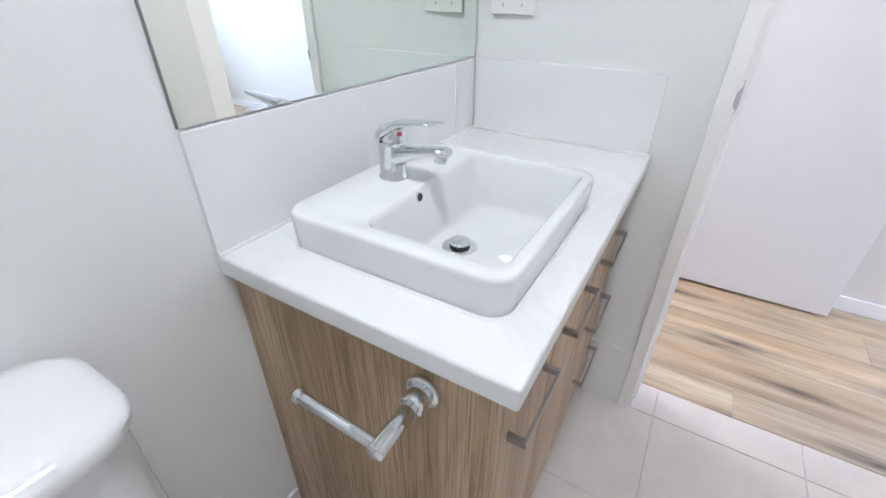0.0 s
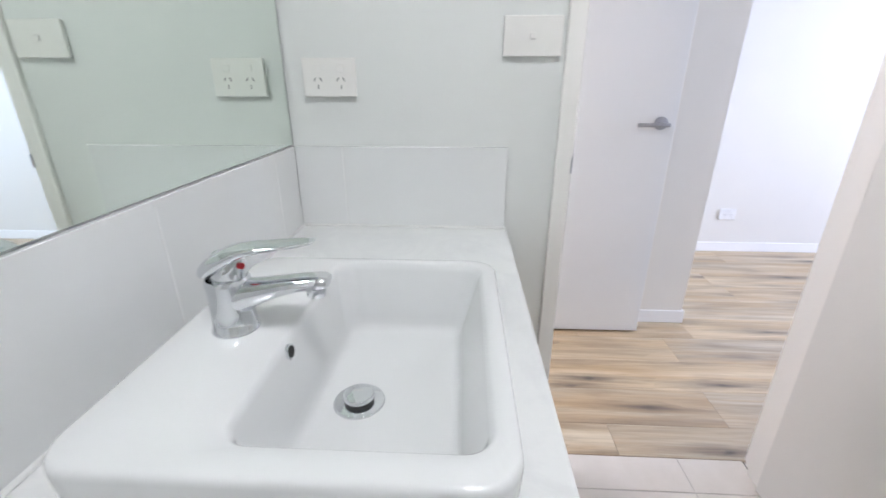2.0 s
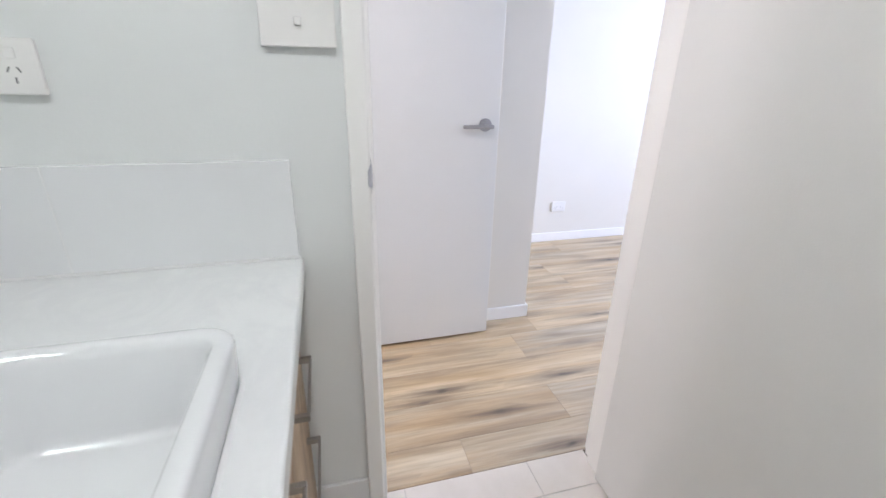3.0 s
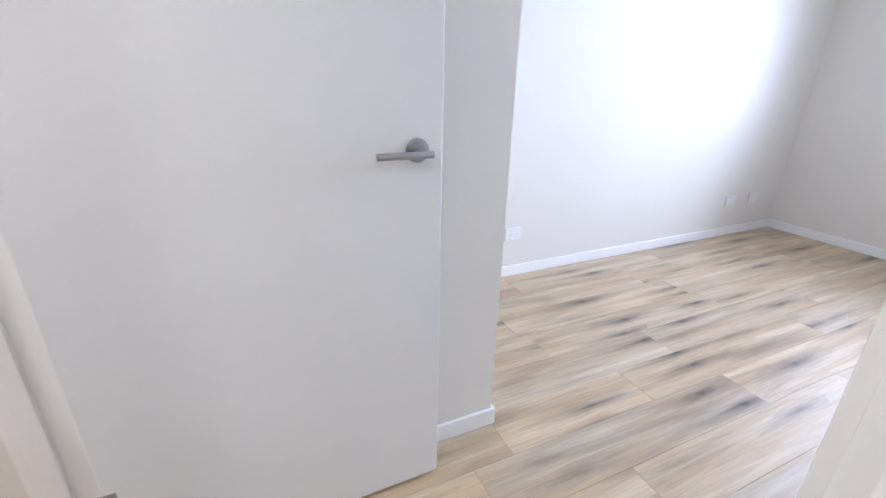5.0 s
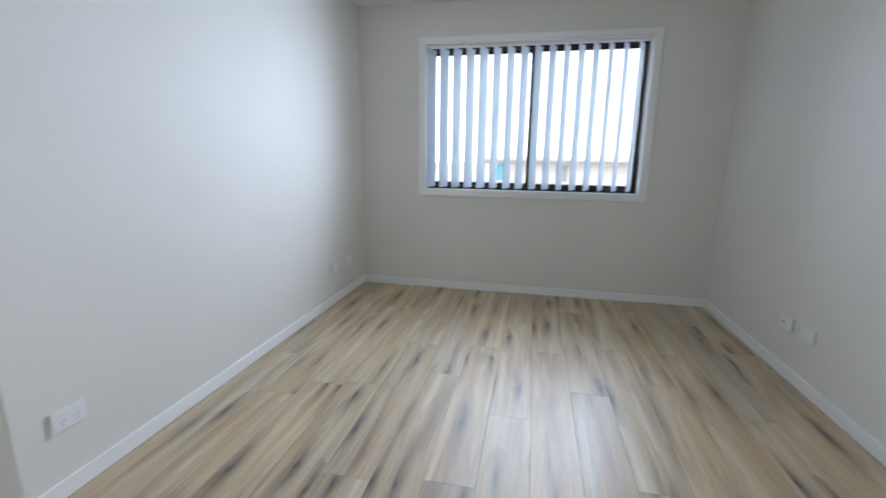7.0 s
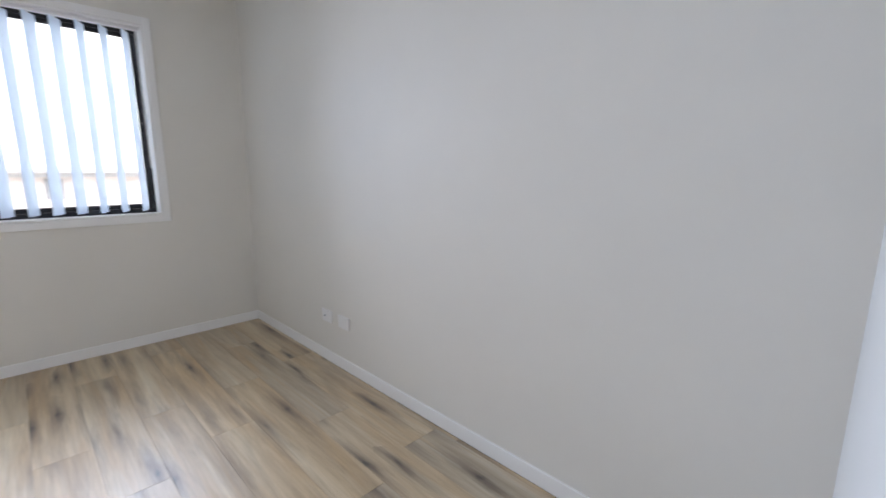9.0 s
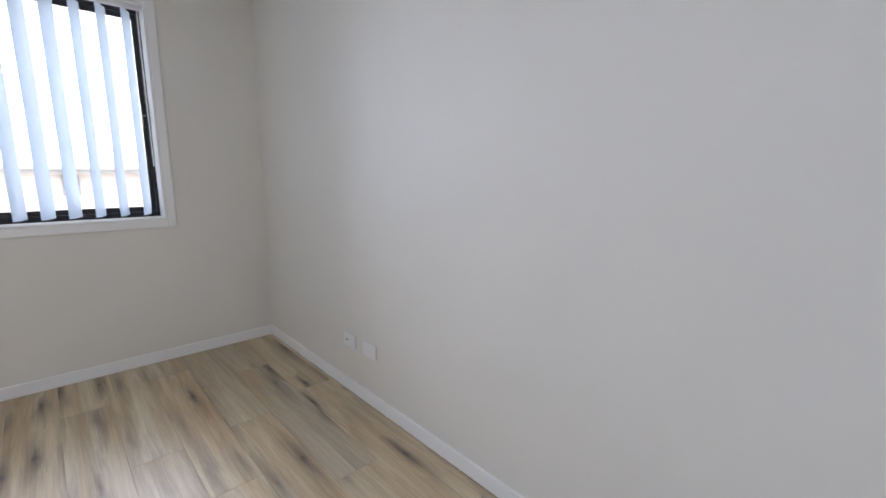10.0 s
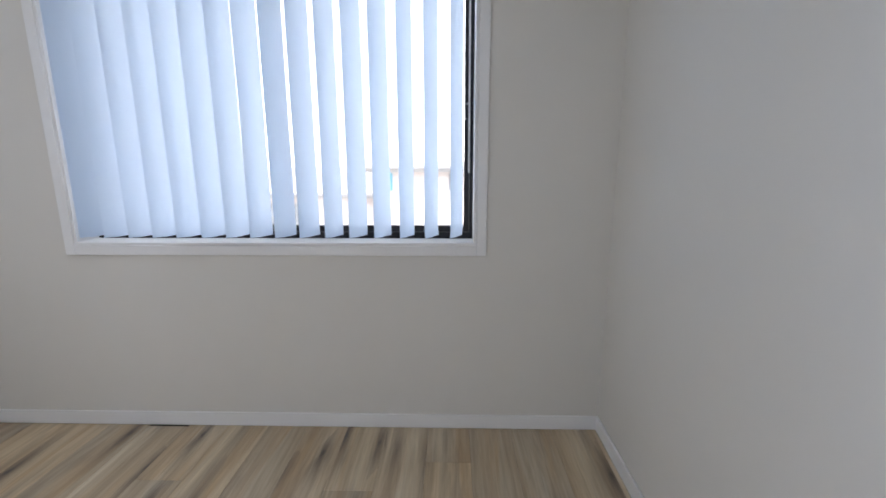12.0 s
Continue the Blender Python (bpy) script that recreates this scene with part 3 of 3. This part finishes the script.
neck = rod((0.002, 0, 0.064), (0.007, 0, 0.092), 0.0195, 0.0175, 28, 0.001)
lv = part("lever_base", neck, CHROME, tap, "", True)


def oval(x, w, z0, z1, seg=24):
    """Upright section of the lever: a rounded box in the yz plane."""
    pts = []
    for k in range(seg):
        a = 2 * math.pi * k / seg
        c, q = math.cos(a), math.sin(a)
        pts.append(Vector((x, w * math.copysign(abs(c) ** 0.75, c), (z0 + z1) / 2 + (z1 - z0) / 2 * math.copysign(abs(q) ** 0.75, q))))
    return pts


arm = loft([oval(*r) for r in ((-0.0265, 0.007, 0.0665, 0.072), (-0.0245, 0.0145, 0.0662, 0.079), (-0.019, 0.0205, 0.0668, 0.0865), (-0.010, 0.0240, 0.0690, 0.0935),
                               (0.000, 0.0240, 0.0740, 0.0985), (0.010, 0.0225, 0.0815, 0.1015), (0.020, 0.0205, 0.0885, 0.1035), (0.034, 0.0185, 0.0945, 0.1052),
                               (0.054, 0.0168, 0.0990, 0.1068), (0.076, 0.0148, 0.1025, 0.1086), (0.092, 0.0122, 0.1050, 0.1100), (0.100, 0.0085, 0.1068, 0.1106), (0.104, 0.0035, 0.1085, 0.1104))], True, True)
part("lever", arm, CHROME, lv, "", True)
part("indicator", rod((0.0215, -0.0080, 0.082), (0.0252, -0.0094, 0.0825), 0.0036, None, 16), RED, lv, "red hot-water dot")

# ---- toilet paper holder ----
tp = thing("toilet_roll_holder", (0.374, -0.836, 0.765), "empty polished chrome toilet roll holder on the vanity side", "toilet roll holder")
part("rose", rod((0, -0.0005, 0), (0, -0.010, 0), 0.026, 0.0245, 36, 0.0015), CHROME, tp, "", True)
ar = rod((0, -0.010, 0), (0, -0.035, 0), 0.0175, 0.0165, 28, 0.001)
rod((0, -0.034, 0), (0.002, -0.108, 0.003), 0.0115, None, 28, 0.0015, ar)
part("arm", ar, CHROME, tp, "", True)
br = rod((-0.006, -0.098, 0.003), (-0.122, -0.098, 0.010), 0.0075, None, 24, 0.0008)
part("bar", br, CHROME, tp, "", True)
part("end_cap", rod((-0.120, -0.098, 0.010), (-0.128, -0.098, 0.0105), 0.0105, 0.0100, 24, 0.001), CHROME, tp, "", True)

# ---- toilet ----
wc = thing("toilet", (0, -1.248, 0), "white ceramic close-coupled toilet against the wall", "toilet")
part("cistern", loft([rrect(0.003, 0.165, -0.165, 0.165, 0.035, 0.345), rrect(0.003, 0.175, -0.175, 0.175, 0.045, 0.60), rrect(0.003, 0.178, -0.178, 0.178, 0.050, 0.822)], True, True), CERAMIC, wc, "", True)
lid = [rrect(0.003, 0.178, -0.180, 0.180, 0.052, 0.824), rrect(0.002, 0.188, -0.188, 0.188, 0.058, 0.826), rrect(0.002, 0.190, -0.190, 0.190, 0.060, 0.838),
       rrect(0.003, 0.186, -0.186, 0.186, 0.058, 0.846), rrect(0.010, 0.172, -0.172, 0.172, 0.050, 0.853), rrect(0.030, 0.140, -0.140, 0.140, 0.040, 0.857)]
part("cistern_lid", loft(lid, True, True), CERAMIC, wc, "", True)
pan = [rrect(0.003, 0.50, -0.150, 0.150, 0.10, 0.0), rrect(0.003, 0.55, -0.165, 0.165, 0.12, 0.25), rrect(0.003, 0.56, -0.180, 0.180, 0.16, 0.345)]
part("pan", loft(pan, True, True), CERAMIC, wc, "", True)
seat = [rrect(0.185, 0.57, -0.185, 0.185, 0.17, 0.347), rrect(0.183, 0.575, -0.188, 0.188, 0.175, 0.362), rrect(0.190, 0.565, -0.180, 0.180, 0.17, 0.375)]
part("seat_lid", loft(seat, True, True), PLASTIC, wc, "white plastic toilet seat and lid", True)

# ---- electrical plates ----
def wall_plate(name, m, w, h, label, category, kind):
    """Plate in its own plane: x across, y out of the wall, z up, centred."""
    e = new(name)
    e.matrix_world = m
    tagged(e, label, category, "power outlets" if kind == "socket" else "")
    part("base", box(-w / 2 + 0.002, w / 2 - 0.002, 0.0003, 0.006, -h / 2 + 0.002, h / 2 - 0.002), PLASTIC, e)
    part("plate", box(-w / 2, w / 2, 0.006, 0.0115, -h / 2, h / 2, 0.0018), PLASTIC, e)
    if kind == "socket":
        for sx in (-0.025, 0.025):
            part("switch", box(sx - 0.0075, sx + 0.0075, 0.0115, 0.0130, 0.011, 0.026, 0.0014, 2), PLASTIC, e)
            for a, dx, dz in ((28, -0.0065, -0.004), (-28, 0.0065, -0.004), (0, 0, -0.019)):
                # thin grey strip laid on the plate, its colour standing for the slot's shade
                sl = box(-0.0010, 0.0010, 0.0113, 0.0118, -0.0042, 0.0042)
                sl.transform(Matrix.Translation((sx + dx, 0, dz)) @ Matrix.Rotation(radians(a), 4, "Y"))
                part("slot", sl, SLOT_SHADE, e, "dark strip for a shaded socket slot")
    if kind == "switch":
        part("switch", box(-0.006, 0.006, 0.0115, 0.0135, -0.006, 0.007, 0.0018, 3), PLASTIC, e)
    if kind == "aerial":
        part("connector", rod((0.018, 0.0115, 0), (0.018, 0.017, 0), 0.0055, None, 20, 0.0005), STEEL, e, "small round metal aerial connector", True)
        # dark disc on the connector's end, painted as its shaded bore
        part("connector_hole_shade", rod((0.018, 0.0171, 0), (0.018, 0.0174, 0), 0.0038, None, 16), HOLE_SHADE, e)
    if kind == "data":
        part("shutter", box(-0.010, 0.010, 0.0115, 0.0130, -0.009, 0.009, 0.001), PLASTIC, e)
    return e


IN = 180     # faces -y
wall_plate("power_outlet", pose(0.105, -0.0003, 1.1935, 0, 0, IN), 0.116, 0.078, "white double power outlet above the splashback", "power outlet", "socket")
wall_plate("light_switch", pose(0.535, -0.0003, 1.272, 0, 0, IN), 0.120, 0.076, "white single light switch beside the bathroom door", "light switch", "switch")
wall_plate("power_outlet", pose(2.312, YN - 0.0003, 0.287, 0, 0, IN), 0.116, 0.078, "white double power outlet low on the wall", "power outlet", "socket")
wall_plate("power_outlet", pose(4.40, YN - 0.0003, 0.300, 0, 0, IN), 0.116, 0.078, "white double power outlet near the room corner", "power outlet", "socket")
wall_plate("aerial_outlet", pose(4.69, YN - 0.0003, 0.300, 0, 0, IN), 0.116, 0.078, "white data outlet near the room corner", "data outlet", "data")
wall_plate("aerial_outlet", pose(3.905, YS + 0.0003, 0.306, 0, 0, 0), 0.116, 0.078, "white aerial outlet plate with one connector", "aerial outlet", "aerial")
wall_plate("blank_plate", pose(3.714, YS + 0.0003, 0.308, 0, 0, 0), 0.116, 0.078, "white blank wall plate beside the aerial outlet", "wall plate", "blank")

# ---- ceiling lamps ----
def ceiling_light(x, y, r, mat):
    e = thing("ceiling_light", (x, y, H), "unseen round opal ceiling light on the white ceiling", "ceiling light", "ceiling lights")
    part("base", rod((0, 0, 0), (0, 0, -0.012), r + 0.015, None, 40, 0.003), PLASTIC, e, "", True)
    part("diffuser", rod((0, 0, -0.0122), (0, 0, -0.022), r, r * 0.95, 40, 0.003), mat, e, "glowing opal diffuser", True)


ceiling_light(0.60, -1.11, 0.095, OPAL)
# added, unseen fill lamp in the hall: lifts hall walls, entry door and lobby
ceiling_light(-0.30, 0.60, 0.14, OPAL_HALL_FILL)


# ---- window ----
win = new("window_1")
tagged(win, "sliding window in a black aluminium frame", "window", "", "structure")
AW = 0.046
arch = [(WX - 0.011, WX - 0.0005, W0 - AW, W0 - 0.001, WZ0 - AW, WZ1 + AW), (WX - 0.011, WX - 0.0005, W1 + 0.001, W1 + AW, WZ0 - AW, WZ1 + AW),
        (WX - 0.011, WX - 0.0005, W0 - 0.0005, W1 + 0.0005, WZ0 - AW, WZ0 - 0.001), (WX - 0.011, WX - 0.0005, W0 - 0.0005, W1 + 0.0005, WZ1 + 0.001, WZ1 + AW)]
for r in arch:
    part("architrave", box(*r, 0.003), GLOSS, win)
LT = 0.012
for r in ((WX - 0.006, WX + 0.150, W0 + 0.0003, W0 + LT, WZ0 + LT, WZ1 - LT), (WX - 0.006, WX + 0.150, W1 - LT, W1 - 0.0003, WZ0 + LT, WZ1 - LT),
          (WX - 0.008, WX + 0.150, W0 + 0.0003, W1 - 0.0003, WZ0 + 0.0003, WZ0 + LT), (WX - 0.006, WX + 0.150, W0 + 0.0003, W1 - 0.0003, WZ1 - LT, WZ1 - 0.0003)):
    part("reveal_lining", box(*r, 0.001), GLOSS, win)
FX = WX + 0.118
fz0, fz1, fy0, fy1 = WZ0 + LT, WZ1 - LT, W0 + LT, W1 - LT
part("window_frame", boxes([(FX, FX + 0.07, fy0, fy1, fz0, fz0 + 0.030), (FX, FX + 0.07, fy0, fy1, fz1 - 0.030, fz1),
                            (FX, FX + 0.07, fy0, fy0 + 0.016, fz0 + 0.030, fz1 - 0.030), (FX, FX + 0.07, fy1 - 0.016, fy1, fz0 + 0.030, fz1 - 0.030)], 0.001), ALU, win)
MY = 0.580


def sash(x, a, b):
    z0, z1 = fz0 + 0.031, fz1 - 0.031
    s = part("sash", boxes([(x, x + 0.024, a, b, z0, z0 + 0.030), (x, x + 0.024, a, b, z1 - 0.026, z1),
                            (x, x + 0.024, a, a + 0.024, z0 + 0.030, z1 - 0.026), (x, x + 0.024, b - 0.024, b, z0 + 0.030, z1 - 0.026)], 0.001), ALU, win, "black aluminium sash")
    g = part("pane", box(x + 0.010, x + 0.015, a + 0.022, b - 0.022, z0 + 0.028, z1 - 0.024), GLASS, s, "clear window glass")
    g.visible_shadow = False
    return s


sash(FX + 0.040, MY - 0.020, fy1 - 0.017)
sl = sash(FX + 0.006, fy0 + 0.017, MY + 0.018)
lt = box(FX - 0.010, FX + 0.006, fy0 + 0.018, fy0 + 0.040, 1.46, 1.60, 0.003)
part("latch", lt, ALU, sl, "black sash latch")
part("latch_screw", rod((FX - 0.0102, fy0 + 0.029, 1.528), (FX - 0.012, fy0 + 0.029, 1.528), 0.005, None, 16), STEEL, sl, "small steel screw")

# ---- vertical blind ----
blind = thing("vertical_blind", (WX + 0.052, 0.5625, WZ1 - LT), "half-open white fabric vertical blind in the window", "blind")
HB = fz1 - (fz0 + 0.012)
part("head_rail", box(-0.020, 0.020, -0.893, 0.893, -0.020, -0.001, 0.002), PLASTIC, blind, "white head rail")
rng = random.Random(5)
for k in range(16):
    vy = (1.441 - 0.1126 * k) - 0.5625
    ang = radians(-29 + rng.uniform(-2.5, 2.5))
    bm = bmesh.new()
    cols = []
    n = 6
    for i in range(n + 1):
        s = (i / n - 0.5) * 0.121
        curve = 0.0035 * (1 - (2 * i / n - 1) ** 2)
        cols.append((s, curve))
    zs = [-0.026, -HB * 0.5, -HB + 0.045, -HB + 0.004]
    grid = []
    for zi, z in enumerate(zs):
        sway = 0.0 if zi == 0 else rng.uniform(-0.002, 0.002)
        row = []
        for s, c in cols:
            px = s * math.cos(ang) - (c + sway) * math.sin(ang)
            py = s * math.sin(ang) + (c + sway) * math.cos(ang)
            zz = z + (0.004 * abs(s) / 0.06 if zi == 3 else 0)
            row.append(bm.verts.new((px, vy + py, zz)))
        grid.append(row)
    for a, b in zip(grid, grid[1:]):
        for i in range(n):
            bm.faces.new((a[i], a[i + 1], b[i + 1], b[i]))
    bmesh.ops.solidify(bm, geom=bm.faces[:], thickness=0.0008)
    vane = part("vane", bm, FABRIC, blind, "", True)
    part("vane_hanger", box(-0.004, 0.004, vy - 0.006, vy + 0.006, -0.032, -0.0202, 0.001), PLASTIC, vane, "white plastic vane hanger")
part("wand", rod((-0.026, -0.862, -0.022), (-0.028, -0.864, -0.90), 0.0035, None, 10), PLASTIC, blind, "thin white control wand", True)

# ---- outside ----
structure("ground", box(5.3, 400, -300, 300, -3.3, -3.0), EARTH, "pale dry ground around neighbouring houses", "ground")


def neighbour(name, x, y0, y1, eave, deep, label, fittings):
    e = thing(name, (x, (y0 + y1) / 2, -3.0), label, "house")
    w = (y1 - y0) / 2
    h = eave + 3.0
    part("wall", box(0, deep, -w, w, 0, h - 0.16), BRICKPALE, e)
    part("fascia", box(-0.35, deep, -w - 0.3, w + 0.3, h - 0.159, h, 0.01), FASCIA, e)
    part("gutter", rod((-0.42, -w - 0.3, h - 0.03), (-0.42, w + 0.3, h - 0.03), 0.065, None, 14), FASCIA, e)
    rf = bmesh.new()
    v = [rf.verts.new(p) for p in ((-0.35, -w - 0.3, h + 0.001), (-0.35, w + 0.3, h + 0.001), (deep, w + 0.3, h + 0.001), (deep, -w - 0.3, h + 0.001),
                                   (deep * 0.5, -w + 1.5, h + 0.10), (deep * 0.5, w - 1.5, h + 0.10))]
    for f in ((0, 1, 5, 4), (1, 2, 5), (2, 3, 4, 5), (3, 0, 4)):
        rf.faces.new([v[i] for i in f])
    part("roof", rf, ROOF, e)
    for a, b, z0, z1, mat, nm in fittings:
        part(nm, box(-0.05, 0.02, a, b, z0 + 3.0, z1 + 3.0, 0.01), mat, e)
    return e


neighbour("neighbouring_house", 14.5, -9.0, 1.75, 1.20, 7.0, "pale rendered neighbouring house with a low roof",
          [(4.98, 5.34, 0.55, 1.02, BLUE, "tarpaulin"), (3.2, 3.5, 0.55, 1.0, GREY, "vent"), (0.6, 1.4, 0.1, 0.6, GREY, "window")])
neighbour("neighbouring_shed", 15.5, 1.9, 14.0, 0.45, 6.0, "low pale neighbouring outbuilding", [(-4.0, -2.6, -0.6, 0.1, GREY, "window"), (0.5, 2.0, -0.6, 0.1, GREY, "window")])

# ---- bathroom tiles ----
def slab(name, w, d, top, chamfer, thick):
    """A flat piece with chamfered upper edges, centred, its top at z = 0."""
    a, b = w / 2, d / 2
    c = chamfer
    vs = [(-a, -b, -thick), (a, -b, -thick), (a, b, -thick), (-a, b, -thick), (-a, -b, -c), (a, -b, -c), (a, b, -c), (-a, b, -c),
          (-a + c, -b + c, 0), (a - c, -b + c, 0), (a - c, b - c, 0), (-a + c, b - c, 0)]
    fs = [(0, 1, 5, 4), (1, 2, 6, 5), (2, 3, 7, 6), (3, 0, 4, 7), (4, 5, 9, 8), (5, 6, 10, 9), (6, 7, 11, 10), (7, 4, 8, 11), (8, 9, 10, 11)]
    me = bpy.data.meshes.new(name)
    me.from_pydata(vs, [], fs)
    return me


cache = {}


def piece(name, x0, x1, y0, y1, parent, mat, gap, chamfer, thick, z=0.0):
    w, d = round(x1 - x0 - gap, 4), round(y1 - y0 - gap, 4)
    if w < 0.01 or d < 0.01:
        return
    key = (name, w, d)
    if key not in cache:
        cache[key] = slab(name, w, d, 0, chamfer, thick)
        cache[key].materials.append(mat)
    ob = new(name, cache[key])
    ob.location = ((x0 + x1) / 2, (y0 + y1) / 2, z)
    ob.parent = parent


TX, TY = [-0.11 + 0.414 * i for i in range(5)], [0.012 - 0.378 * j for j in range(8)]
for x0, x1 in zip(TX, TX[1:]):
    for y1, y0 in zip(TY, TY[1:]):
        a, b, c, d = max(x0, 0.001), min(x1, BX - 0.001), max(y0, BY), min(y1, 0.012)
        if d > -0.02:
            piece("floor_tile", a, b, c, -0.001, floor_t, TILEF, 0.003, 0.0006, 0.006)
        else:
            piece("floor_tile", a, b, c, d, floor_t, TILEF, 0.003, 0.0006, 0.006)
for a, b in ((0.645, 0.718), (0.718, 1.132), (1.132, 1.347)):
    piece("floor_tile", a, b, 0.0, TH + 0.020, floor_t, TILEF, 0.003, 0.0006, 0.006)

skirt_t = thing("skirting_tiles", (0, 0, 0), "low pale tile skirting round the bathroom", "skirting")
skirt_t["kind"] = "structure"
part("tile", box(0.418, 0.6035, -0.0095, -0.0005, 0.001, 0.233, 0.001), TILEW, skirt_t)
for a, b in ((-1.24, -0.840), (-1.642, -1.242), (-2.05, -1.644)):
    part("tile", box(0.0005, 0.009, a, b, 0.001, 0.200, 0.001), TILEW, skirt_t)

# ---- planks ----
PW, PL = 0.1975, 1.225
JOINT = {5: 2.62, 4: 3.10, 3: 2.615, 2: 3.395, 6: 3.435, 1: 2.74, 0: 3.565, 8: 3.235}
rng = random.Random(11)
for k in range(-4, 13):
    ya, yb = 0.0815 + (k - 2) * PW, 0.0815 + (k - 1) * PW
    start = JOINT.get(k, 2.2 + rng.uniform(0, PL)) - 4 * PL
    for i in range(9):
        xa, xb = start + i * PL, start + (i + 1) * PL
        if ya > 0.13 and yb < 1.02:
            spans = [(-0.70, WX - 0.011, ya, yb)]
        else:
            spans = [(CX + 0.001 if yb < 0.9 else NX + 0.001, WX - 0.011, max(ya, YS + 0.011), min(yb, YN - 0.011))]
            if ya < 0.13 < yb:
                spans.append((-0.70, CX + 0.001, 0.1325, yb))
            if ya < 1.02 < yb:
                spans.append((-0.70, NX + 0.001, ya, 1.022))
        for sa, sb, s0, s1 in spans:
            a, b = max(xa, sa), min(xb, sb)
            if b - a > 0.02 and s1 - s0 > 0.01:
                piece("plank", a, b, s0, s1, floor_b, PLANK, 0.0007, 0.0006, 0.007)
